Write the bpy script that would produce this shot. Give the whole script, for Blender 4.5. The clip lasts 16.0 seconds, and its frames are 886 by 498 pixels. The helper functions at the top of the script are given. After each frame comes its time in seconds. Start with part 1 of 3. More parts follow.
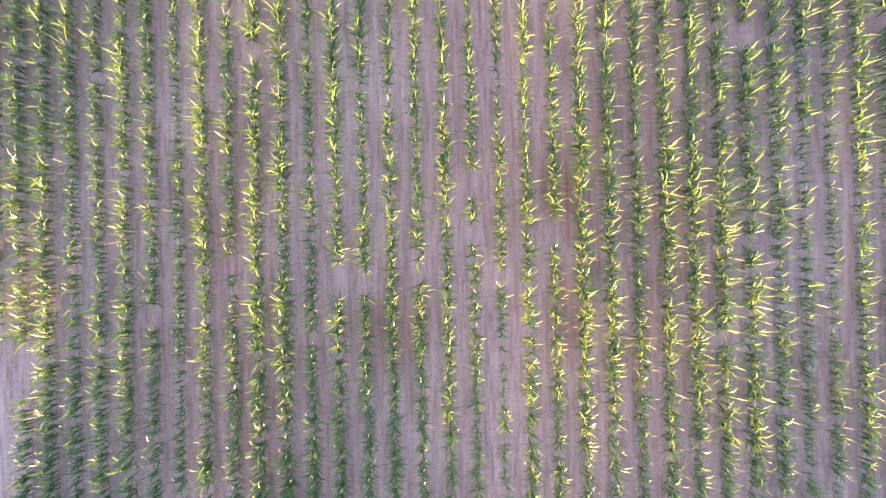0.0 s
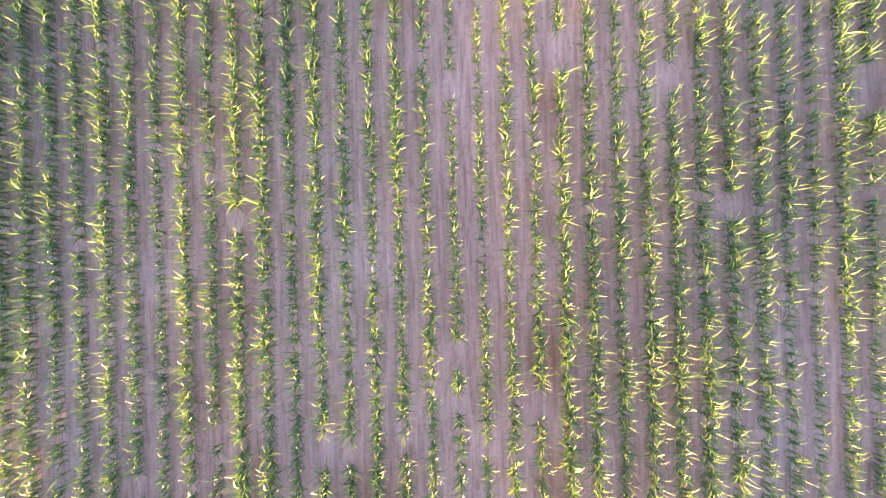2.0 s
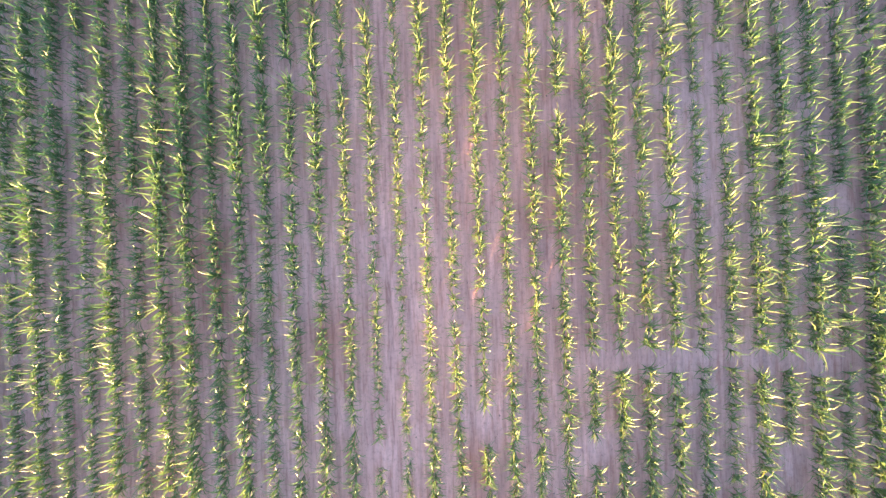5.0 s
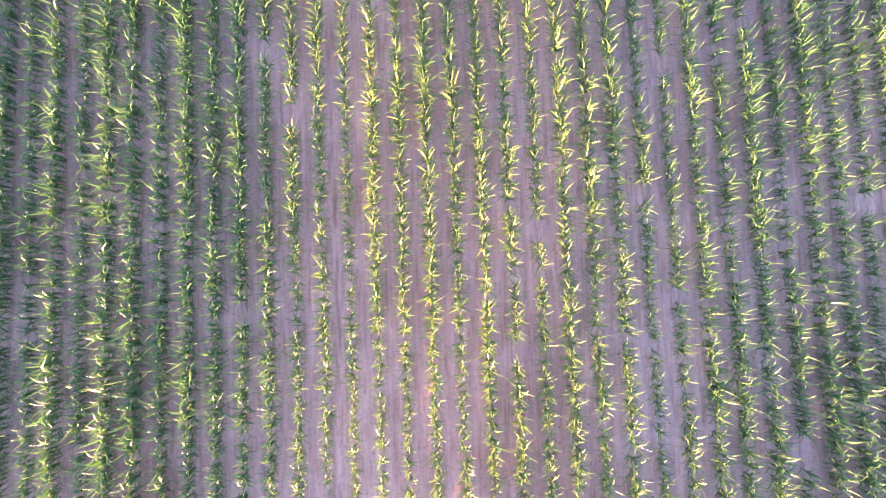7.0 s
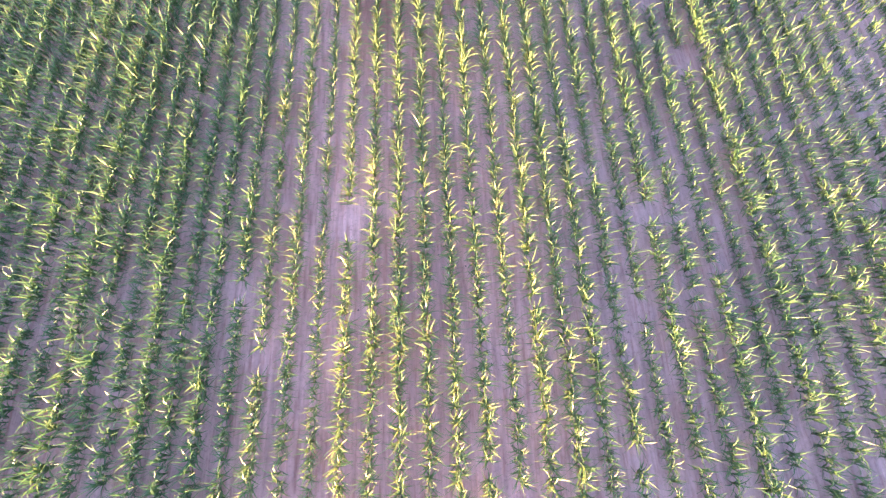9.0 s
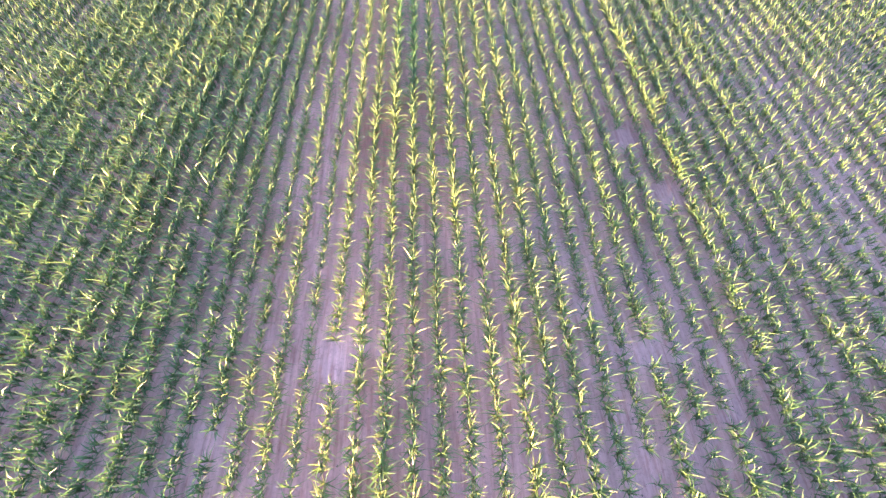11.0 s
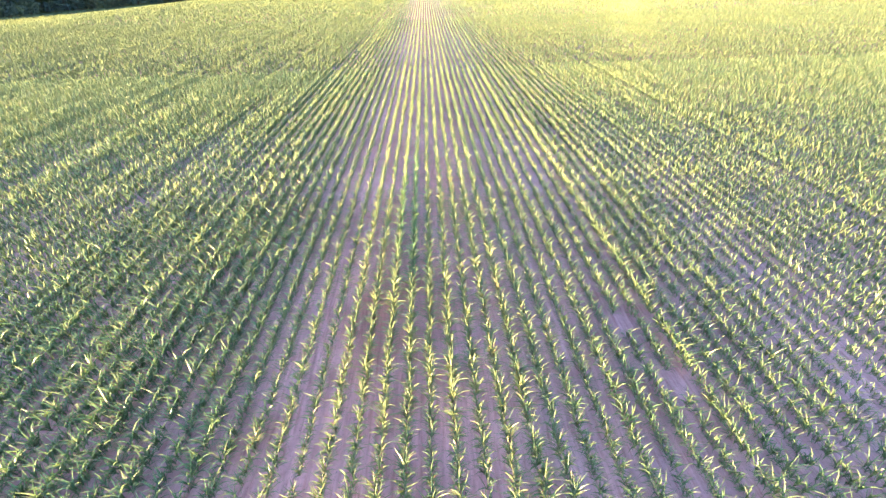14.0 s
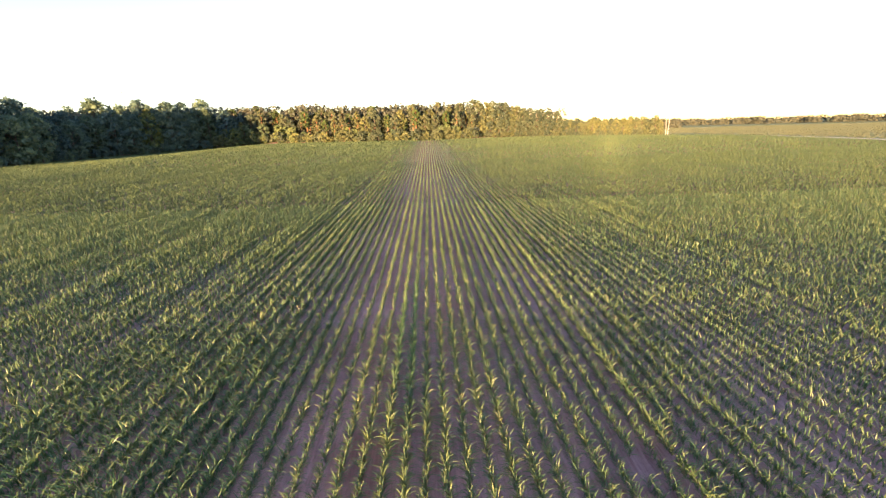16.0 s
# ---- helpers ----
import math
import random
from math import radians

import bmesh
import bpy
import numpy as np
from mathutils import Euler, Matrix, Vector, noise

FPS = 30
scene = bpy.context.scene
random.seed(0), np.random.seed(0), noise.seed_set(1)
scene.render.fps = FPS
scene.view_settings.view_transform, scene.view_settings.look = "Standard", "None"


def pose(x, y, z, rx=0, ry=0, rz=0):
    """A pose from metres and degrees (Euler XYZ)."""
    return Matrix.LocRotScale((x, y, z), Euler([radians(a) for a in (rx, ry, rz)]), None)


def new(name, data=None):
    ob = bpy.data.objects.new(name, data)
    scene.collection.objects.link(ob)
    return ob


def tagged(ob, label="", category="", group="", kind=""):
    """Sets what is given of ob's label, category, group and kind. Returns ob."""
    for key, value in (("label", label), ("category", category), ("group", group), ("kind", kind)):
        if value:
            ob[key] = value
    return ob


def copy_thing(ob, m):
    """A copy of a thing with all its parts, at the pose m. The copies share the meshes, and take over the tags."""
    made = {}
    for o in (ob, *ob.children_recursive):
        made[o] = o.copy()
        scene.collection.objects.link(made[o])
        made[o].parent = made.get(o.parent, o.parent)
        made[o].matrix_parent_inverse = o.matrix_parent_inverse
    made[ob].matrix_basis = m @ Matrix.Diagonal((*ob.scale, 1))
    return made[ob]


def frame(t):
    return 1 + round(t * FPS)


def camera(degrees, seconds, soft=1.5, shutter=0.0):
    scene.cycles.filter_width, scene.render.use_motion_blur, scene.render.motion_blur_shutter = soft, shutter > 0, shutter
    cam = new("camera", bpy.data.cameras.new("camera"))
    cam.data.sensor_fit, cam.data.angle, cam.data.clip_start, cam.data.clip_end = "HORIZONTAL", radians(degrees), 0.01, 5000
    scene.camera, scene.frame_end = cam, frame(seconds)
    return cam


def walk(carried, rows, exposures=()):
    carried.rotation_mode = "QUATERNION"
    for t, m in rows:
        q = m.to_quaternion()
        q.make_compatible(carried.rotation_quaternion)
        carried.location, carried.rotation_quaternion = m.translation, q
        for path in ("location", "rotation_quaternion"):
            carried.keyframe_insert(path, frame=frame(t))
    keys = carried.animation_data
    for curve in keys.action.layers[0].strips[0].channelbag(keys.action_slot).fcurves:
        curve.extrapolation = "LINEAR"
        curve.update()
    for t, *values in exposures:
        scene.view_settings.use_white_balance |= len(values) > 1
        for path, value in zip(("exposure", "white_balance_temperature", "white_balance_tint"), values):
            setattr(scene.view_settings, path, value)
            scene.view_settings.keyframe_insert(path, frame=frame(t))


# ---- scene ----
cam = camera(95.3, 16.0, soft=1.4)

# seconds, x, y, z, pitch (0 = level), roll, yaw
PATH = [
    (0.0, -0.882, 0.001, 10.634, -89.70, 1.31, -1.26),
    (0.5, -0.879, 0.766, 10.669, -89.12, 1.23, -1.40),
    (1.0, -0.793, 1.799, 10.646, -89.26, 1.23, -1.48),
    (1.5, -0.636, 3.017, 10.615, -89.52, 1.24, -1.51),
    (2.0, -0.404, 4.410, 10.584, -89.83, 1.33, -1.54),
    (2.5, -0.121, 5.939, 10.597, -90.09, 1.35, -1.52),
    (3.0, 0.297, 7.574, 10.622, -90.47, 1.67, -1.61),
    (3.5, 0.677, 9.286, 10.647, -90.79, 1.83, -1.69),
    (4.0, 1.061, 10.959, 10.690, -90.70, 1.97, -1.84),
    (4.2, 1.234, 11.606, 10.712, -90.59, 2.02, -1.87),
    (6.3, 2.528, 17.826, 10.657, -89.38, 0.95, -2.26),
    (6.5, 2.641, 18.375, 10.646, -89.08, 0.89, -2.24),
    (7.0, 2.952, 19.771, 10.647, -86.76, 1.00, -2.21),
    (7.5, 3.242, 20.999, 10.645, -82.95, 1.12, -2.14),
    (8.0, 3.480, 21.973, 10.663, -78.93, 1.16, -2.08),
    (8.5, 3.639, 22.762, 10.693, -75.36, 1.20, -2.04),
    (9.0, 3.760, 23.400, 10.718, -71.71, 1.22, -2.09),
    (9.2, 3.804, 23.617, 10.732, -70.33, 1.20, -2.09),
    (11.3, 4.082, 24.737, 10.905, -56.49, 1.30, -2.07),
    (11.5, 4.079, 24.794, 10.881, -54.94, 1.36, -2.10),
    (12.0, 4.108, 24.905, 10.872, -51.14, 1.45, -2.09),
    (12.5, 4.149, 24.986, 10.870, -47.56, 1.53, -2.05),
    (13.0, 4.152, 25.072, 10.880, -43.70, 1.40, -2.07),
    (13.5, 4.144, 25.119, 10.875, -39.24, 1.26, -2.10),
    (14.0, 4.161, 25.155, 10.903, -34.30, 1.30, -2.24),
    (14.5, 4.226, 25.215, 10.884, -29.16, 1.37, -2.16),
    (15.0, 4.271, 25.246, 10.890, -24.46, 1.39, -2.09),
    (15.5, 4.264, 25.243, 10.951, -20.43, 1.39, -2.12),
    (16.0, 4.284, 25.240, 11.008, -16.85, 1.46, -2.12),
]
EXPOSURE = [(0.0, 4.45, 7200, 16), (4.0, 4.38, 7200, 15), (6.0, 4.51, 6650, 20), (9.0, 4.66, 6350, 30), (12.5, 4.71, 6200, 31), (14.0, 4.66, 6050, 33), (14.8, 4.56, 6000, 33), (15.3, 4.04, 6300, 32), (15.6, 3.72, 6450, 32), (16.0, 3.26, 6550, 33)]
walk(cam, [(t, pose(x, y, z, 90 + p, r, w)) for t, x, y, z, p, r, w in PATH], EXPOSURE)

# ------------------------------------------------------------------ light
SUN_AZ, SUN_EL = radians(203.9), radians(3.1)
world = bpy.data.worlds.new("evening_sky")
scene.world = world
world.use_nodes = True
wn = world.node_tree
sky = wn.nodes.new("ShaderNodeTexSky")
sky.sky_type = "NISHITA"
sky.sun_disc = False
sky.sun_elevation, sky.sun_rotation = SUN_EL, SUN_AZ
sky.altitude, sky.air_density, sky.dust_density, sky.ozone_density = 150, 0.72, 0.2, 1.3
wn.links.new(sky.outputs[0], wn.nodes["Background"].inputs[0])
wn.nodes["Background"].inputs[1].default_value = 0.093

sun = new("sun", bpy.data.lights.new("sun", "SUN"))
sun.data.energy, sun.data.angle, sun.data.color = 4.2, radians(0.7), (1.0, 0.66, 0.28)
to_sun = Vector((math.sin(SUN_AZ) * math.cos(SUN_EL), math.cos(SUN_AZ) * math.cos(SUN_EL), math.sin(SUN_EL)))
sun.rotation_euler = to_sun.to_track_quat("Z", "Y").to_euler()
sun.location = to_sun * 300


# ------------------------------------------------------------------ materials
def material(name):
    m = bpy.data.materials.new(name)
    m.use_nodes = True
    t = m.node_tree
    return m, t, t.nodes["Principled BSDF"]


def node(t, kind, **values):
    n = t.nodes.new(kind)
    for key, v in values.items():
        n.inputs[key].default_value = v
    return n


def ramp(t, source, stops):
    r = t.nodes.new("ShaderNodeValToRGB")
    e = r.color_ramp.elements
    while len(e) < len(stops):
        e.new(0.5)
    for el, (p, c) in zip(e, stops):
        el.position, el.color = p, (*c, 1)
    t.links.new(source, r.inputs[0])
    return r


def mapped(t, scale):
    """Object coordinates, scaled axis by axis."""
    c = t.nodes.new("ShaderNodeTexCoord")
    m = t.nodes.new("ShaderNodeMapping")
    m.inputs["Scale"].default_value = scale
    t.links.new(c.outputs["Object"], m.inputs["Vector"])
    return m.outputs[0]


def noisy(t, scale, freq, detail=4.0, rough=0.6):
    n = node(t, "ShaderNodeTexNoise", Scale=freq, Detail=detail, Roughness=rough)
    t.links.new(mapped(t, scale), n.inputs["Vector"])
    return n.outputs["Fac"]


def mix(t, kind, fac, a, b):
    m = t.nodes.new("ShaderNodeMix")
    m.data_type, m.blend_type = "RGBA", kind
    for i, v in ((0, fac), (6, a), (7, b)):
        if isinstance(v, bpy.types.NodeSocket):
            t.links.new(v, m.inputs[i])
        else:
            m.inputs[i].default_value = v
    return m.outputs[2]


def bump(t, bsdf, source, strength, distance):
    b = node(t, "ShaderNodeBump", Strength=strength, Distance=distance)
    t.links.new(source, b.inputs["Height"])
    t.links.new(b.outputs[0], bsdf.inputs["Normal"])


def soil_material():
    m, t, b = material("dry_soil")
    broad = ramp(t, noisy(t, (1, 0.45, 1), 0.22, 3), [(0.3, (0.475, 0.256, 0.226)), (0.5, (0.59, 0.330, 0.296)), (0.7, (0.665, 0.388, 0.352))])
    streak = ramp(t, noisy(t, (6, 0.45, 1), 1.0, 5), [(0.3, (0.72, 0.70, 0.70)), (0.7, (1.12, 1.1, 1.1))])
    crumb = ramp(t, noisy(t, (1, 1, 1), 9.0, 6, 0.75), [(0.33, (0.74, 0.72, 0.72)), (0.45, (1, 1, 1)), (0.75, (1.16, 1.15, 1.14))])
    damp = ramp(t, noisy(t, (1, 0.6, 1), 0.35, 4, 0.55), [(0.58, (1, 1, 1)), (0.76, (0.78, 0.70, 0.66))])
    furrow = ramp(t, noisy(t, (10, 0.9, 1), 1.0, 6, 0.68), [(0.36, (0.80, 0.70, 0.67)), (0.5, (1, 1, 1)), (0.7, (1.07, 1.07, 1.08))])
    c = mix(t, "MULTIPLY", 1.0, broad.outputs[0], streak.outputs[0])
    c = mix(t, "MULTIPLY", 1.0, c, furrow.outputs[0])
    c = mix(t, "MULTIPLY", 1.0, c, crumb.outputs[0])
    c = mix(t, "MULTIPLY", 1.0, c, damp.outputs[0])
    # darker, redder patches of moist earth, and a wide grey patch of painted shade
    blur = node(t, "ShaderNodeTexNoise", Scale=0.9, Detail=6.0, Roughness=0.7)
    t.links.new(mapped(t, (1, 0.6, 1)), blur.inputs["Vector"])
    damp_red, shade_grey = (0.80, 0.69, 0.65), (0.71, 0.75, 0.76)
    for px, py, rx, ry, hue in ((-2.5, -1.9, 1.5, 2.0, damp_red), (2.0, 1.4, 0.8, 1.6, damp_red), (2.0, -2.0, 0.9, 1.5, damp_red), (-4.7, 13.6, 0.9, 2.6, damp_red), (-1.8, 11.8, 1.1, 1.6, damp_red), (2.1, 8.2, 0.7, 1.4, damp_red), (1.8, 36.2, 1.7, 3.4, damp_red), (-9.0, 26.0, 10.5, 17.0, shade_grey)):
        m2 = t.nodes.new("ShaderNodeMapping")
        m2.inputs["Location"].default_value = (-px / rx, -py / ry, 0)
        m2.inputs["Scale"].default_value = (1 / rx, 1 / ry, 0)
        co = t.nodes.new("ShaderNodeTexCoord")
        t.links.new(co.outputs["Object"], m2.inputs["Vector"])
        far = t.nodes.new("ShaderNodeVectorMath")
        far.operation = "LENGTH"
        t.links.new(m2.outputs[0], far.inputs[0])
        off = node(t, "ShaderNodeMath")
        off.operation = "ADD"
        t.links.new(far.outputs["Value"], off.inputs[0])
        t.links.new(blur.outputs["Fac"], off.inputs[1])
        stain_shade = ramp(t, off.outputs[0], [(0.45, hue), (1.05, (1, 1, 1))])
        half = node(t, "ShaderNodeMath")
        half.operation = "MULTIPLY"
        half.inputs[1].default_value = 0.72
        t.links.new(off.outputs[0], half.inputs[0])
        t.links.new(half.outputs[0], stain_shade.inputs[0])
        c = mix(t, "MULTIPLY", 1.0, c, stain_shade.outputs[0])
    x = t.nodes.new("ShaderNodeSeparateXYZ")
    t.links.new(mapped(t, (1 / 40, 1, 1)), x.inputs[0])
    shift = node(t, "ShaderNodeMath")
    shift.operation = "ADD"
    shift.inputs[1].default_value = 0.5
    t.links.new(x.outputs[0], shift.inputs[0])
    grey, pink = (0.84, 0.88, 0.92), (1.06, 0.99, 0.975)
    belt = ramp(t, shift.outputs[0], [(0.0, grey), (0.22, grey), (0.34, pink), (0.42, (1, 1, 1)), (0.5, pink), (0.62, pink), (0.68, (0.93, 0.94, 0.96)), (0.76, grey)])
    c = mix(t, "MULTIPLY", 1.0, c, belt.outputs[0])
    t.links.new(c, b.inputs["Base Color"])
    b.inputs["Roughness"].default_value = 0.95
    b.inputs["Specular IOR Level"].default_value = 0.15
    bump(t, b, noisy(t, (1, 0.7, 1), 14.0, 6, 0.7), 0.45, 0.02)
    return m


def leaf_material(name, dark, mid, light, gloss, through_share, rough=0.42, belts=False, trees=False):
    m, t, b = material(name)
    g = t.nodes.new("ShaderNodeNewGeometry")
    r = ramp(t, g.outputs["Random Per Island"], [(0.0, dark), (0.55, mid), (1.0, light)])
    broad = ramp(t, noisy(t, (1, 0.5, 1), 0.12, 3), [(0.3, (0.8, 0.86, 0.85)), (0.7, (1.14, 1.08, 0.95))])
    c = mix(t, "MULTIPLY", 1.0, r.outputs[0], broad.outputs[0])
    if trees:
        o = t.nodes.new("ShaderNodeObjectInfo")
        tone = ramp(t, o.outputs["Random"], [(0.0, (0.62, 0.70, 0.85)), (0.5, (1.0, 1.0, 1.0)), (0.8, (1.25, 1.16, 0.95)), (1.0, (1.5, 1.32, 0.95))])
        c = mix(t, "MULTIPLY", 1.0, c, tone.outputs[0])
    if belts:
        # greener and paler belts along the rows, strongest from y = 17 to 29
        x = t.nodes.new("ShaderNodeSeparateXYZ")
        t.links.new(g.outputs["Position"], x.inputs[0])
        shift = node(t, "ShaderNodeMapRange")
        for i, v in ((1, -30.0), (2, 30.0)):
            shift.inputs[i].default_value = v
        t.links.new(x.outputs[0], shift.inputs[0])
        lush, fair = (0.67, 0.84, 0.79), (1.17, 1.11, 1.04)
        belt = ramp(t, shift.outputs[0], [(0.0, (0.62, 0.80, 0.72)), (0.16, (0.61, 0.80, 0.73)), (0.33, (0.60, 0.80, 0.76)), (0.40, lush), (0.468, lush), (0.482, fair), (0.60, fair), (0.665, (0.76, 0.88, 0.84)), (1.0, (0.70, 0.82, 0.75))])
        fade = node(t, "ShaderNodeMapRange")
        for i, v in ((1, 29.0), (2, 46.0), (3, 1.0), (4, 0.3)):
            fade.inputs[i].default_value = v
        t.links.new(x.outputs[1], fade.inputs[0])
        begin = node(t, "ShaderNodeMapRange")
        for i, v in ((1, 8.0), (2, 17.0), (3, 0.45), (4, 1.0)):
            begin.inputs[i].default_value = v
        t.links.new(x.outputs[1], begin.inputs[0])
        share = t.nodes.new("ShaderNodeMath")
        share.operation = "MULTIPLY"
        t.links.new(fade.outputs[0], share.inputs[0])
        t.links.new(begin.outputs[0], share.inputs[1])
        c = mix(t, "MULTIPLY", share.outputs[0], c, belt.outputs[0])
        # a few rows of darker, better fed plants
        m2 = t.nodes.new("ShaderNodeMapping")
        m2.inputs["Location"].default_value = (-3.0 / 0.85, -46.0 / 9.5, 0)
        m2.inputs["Scale"].default_value = (1 / 0.85, 1 / 9.5, 0)
        t.links.new(g.outputs["Position"], m2.inputs["Vector"])
        far = t.nodes.new("ShaderNodeVectorMath")
        far.operation = "LENGTH"
        t.links.new(m2.outputs[0], far.inputs[0])
        fed = ramp(t, far.outputs["Value"], [(0.55, (0.60, 0.84, 0.82)), (1.0, (1, 1, 1))])
        c = mix(t, "MULTIPLY", 1.0, c, fed.outputs[0])
    t.links.new(c, b.inputs["Base Color"])
    b.inputs["Roughness"].default_value = rough
    b.inputs["Specular IOR Level"].default_value = gloss
    tr = t.nodes.new("ShaderNodeBsdfTranslucent")
    t.links.new(mix(t, "MULTIPLY", 1.0, c, (1.30, 1.22, 0.76, 1)), tr.inputs["Color"])
    s = t.nodes.new("ShaderNodeMixShader")
    s.inputs[0].default_value = through_share
    t.links.new(b.outputs[0], s.inputs[1])
    t.links.new(tr.outputs[0], s.inputs[2])
    t.links.new(s.outputs[0], t.nodes["Material Output"].inputs["Surface"])
    return m


def rough_material(name, stops, scale, freq, rough=0.9, relief=0.02):
    m, t, b = material(name)
    n = noisy(t, scale, freq, 6, 0.65)
    r = ramp(t, n, stops)
    t.links.new(r.outputs[0], b.inputs["Base Color"])
    b.inputs["Roughness"].default_value = rough
    b.inputs["Specular IOR Level"].default_value = 0.2
    if relief:
        bump(t, b, n, 0.6, relief)
    return m


SOIL = soil_material()
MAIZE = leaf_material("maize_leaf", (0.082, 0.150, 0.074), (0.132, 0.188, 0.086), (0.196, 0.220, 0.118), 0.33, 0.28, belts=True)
# duller, bluer maize for distance: haze and tamed glare are in its colour
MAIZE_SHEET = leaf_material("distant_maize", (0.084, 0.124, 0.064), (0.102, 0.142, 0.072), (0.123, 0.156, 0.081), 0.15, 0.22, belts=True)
STALK = rough_material("maize_stalk", [(0.3, (0.10, 0.17, 0.05)), (0.7, (0.19, 0.24, 0.09))], (1, 1, 0.4), 30, 0.55, 0.003)
# bluish shade is put into this leaf colour, for the wood's shaded side
TREE_LEAF = leaf_material("shade_blued_foliage", (0.050, 0.092, 0.086), (0.075, 0.126, 0.106), (0.118, 0.168, 0.112), 0.2, 0.2, 0.7, trees=True)
# warm evening light is put into this one, for trees in the sun
WARM_LEAF = leaf_material("sun_warmed_foliage", (0.060, 0.082, 0.050), (0.084, 0.104, 0.062), (0.112, 0.124, 0.076), 0.1, 0.25, 0.6, trees=True)
OLIVE_LEAF = leaf_material("olive_foliage", (0.080, 0.118, 0.058), (0.110, 0.148, 0.070), (0.145, 0.175, 0.086), 0.15, 0.25, 0.6, trees=True)
PINE_LEAF = leaf_material("pine_foliage", (0.026, 0.050, 0.018), (0.045, 0.075, 0.024), (0.080, 0.100, 0.032), 0.2, 0.1, 0.7)
PALE_GRASS = leaf_material("pale_grass", (0.066, 0.082, 0.058), (0.074, 0.088, 0.062), (0.084, 0.096, 0.068), 0.1, 0.3, 0.7)
# greyed leaves: some distance haze is put into their colour
FAR_LEAF = leaf_material("haze_greyed_foliage", (0.056, 0.068, 0.056), (0.076, 0.086, 0.068), (0.098, 0.104, 0.078), 0.2, 0.3, 0.7)
BARK = rough_material("bark", [(0.3, (0.055, 0.042, 0.032)), (0.7, (0.16, 0.12, 0.09))], (1, 1, 0.2), 6.0)
PINE_BARK = rough_material("pine_bark", [(0.3, (0.13, 0.065, 0.035)), (0.7, (0.30, 0.16, 0.08))], (1, 1, 0.2), 5.0)
GRASS = rough_material("meadow", [(0.3, (0.13, 0.17, 0.06)), (0.55, (0.18, 0.215, 0.08)), (0.75, (0.24, 0.25, 0.11))], (1, 1, 1), 0.08, 0.9, 0.1)
TRACK = rough_material("sandy_track", [(0.3, (0.44, 0.39, 0.32)), (0.7, (0.60, 0.54, 0.46))], (1, 1, 1), 0.5)
CLOD = rough_material("soil_clod", [(0.3, (0.10, 0.072, 0.062)), (0.7, (0.20, 0.15, 0.13))], (1, 1, 1), 20.0)
CONCRETE = rough_material("concrete", [(0.3, (0.42, 0.41, 0.38)), (0.7, (0.56, 0.54, 0.50))], (1, 1, 0.3), 4.0, 0.8, 0.005)
STEEL = rough_material("painted_steel", [(0.3, (0.50, 0.50, 0.50)), (0.7, (0.65, 0.65, 0.66))], (1, 1, 0.5), 3.0, 0.5, 0.0)


# ------------------------------------------------------------------ mesh helpers
def tri_mesh(name, v, f, mats, smooth=False):
    """A mesh from an array of vertices and one of triangles."""
    v, f = np.asarray(v, np.float32), np.asarray(f, np.int32)
    me = bpy.data.meshes.new(name)
    me.vertices.add(len(v))
    me.vertices.foreach_set("co", v.ravel())
    me.loops.add(f.size)
    me.loops.foreach_set("vertex_index", f.ravel())
    me.polygons.add(len(f))
    me.polygons.foreach_set("loop_start", np.arange(0, f.size, 3, dtype=np.int32))
    me.polygons.foreach_set("use_smooth", np.full(len(f), smooth))
    for m in mats:
        me.materials.append(m)
    me.update(calc_edges=True)
    me.validate()
    return me


def joined(pieces):
    """One vertex and one triangle array out of many."""
    vs, fs, n = [], [], 0
    for v, f in pieces:
        vs.append(v)
        fs.append(f + n)
        n += len(v)
    return np.concatenate(vs), np.concatenate(fs)


def lattice(ix, iy, seed):
    h = np.sin(ix * 127.1 + iy * 311.7 + seed * 74.7) * 43758.5453
    return h - np.floor(h)


def vnoise(x, y, size, seed=0):
    """Smooth noise of 0 to 1 with bumps of about that size in metres."""
    x, y = np.asarray(x) / size, np.asarray(y) / size
    ix, iy = np.floor(x), np.floor(y)
    u, w = x - ix, y - iy
    u, w = u * u * (3 - 2 * u), w * w * (3 - 2 * w)
    a, b = lattice(ix, iy, seed), lattice(ix + 1, iy, seed)
    c, d = lattice(ix, iy + 1, seed), lattice(ix + 1, iy + 1, seed)
    return (a * (1 - u) + b * u) * (1 - w) + (c * (1 - u) + d * u) * w


def tube(path, radii, sides=7):
    """A tapered tube along a path, closed at its tip."""
    v, f = [], []
    for i, (p, r) in enumerate(zip(path, radii)):
        for j in range(sides):
            a = 2 * math.pi * j / sides
            v.append((p[0] + r * math.cos(a), p[1] + r * math.sin(a), p[2]))
        if i:
            o = (i - 1) * sides
            for j in range(sides):
                k = (j + 1) % sides
                f += [(o + j, o + k, o + sides + k), (o + j, o + sides + k, o + sides + j)]
    o = (len(path) - 1) * sides
    f += [(o, o + j, o + j + 1) for j in range(1, sides - 1)]
    return np.array(v), np.array(f)


# ------------------------------------------------------------------ the lie of the land
ROW = 0.70            # distance between the rows of maize
TRAM = 8.40           # distance between the wheel tracks
EDGE_X = [-162, -150, -125, -95, -50, 0, 40, 95, 140, 161]
EDGE_Y = [232, 262, 286, 297, 291, 283, 297, 300, 264, 226]


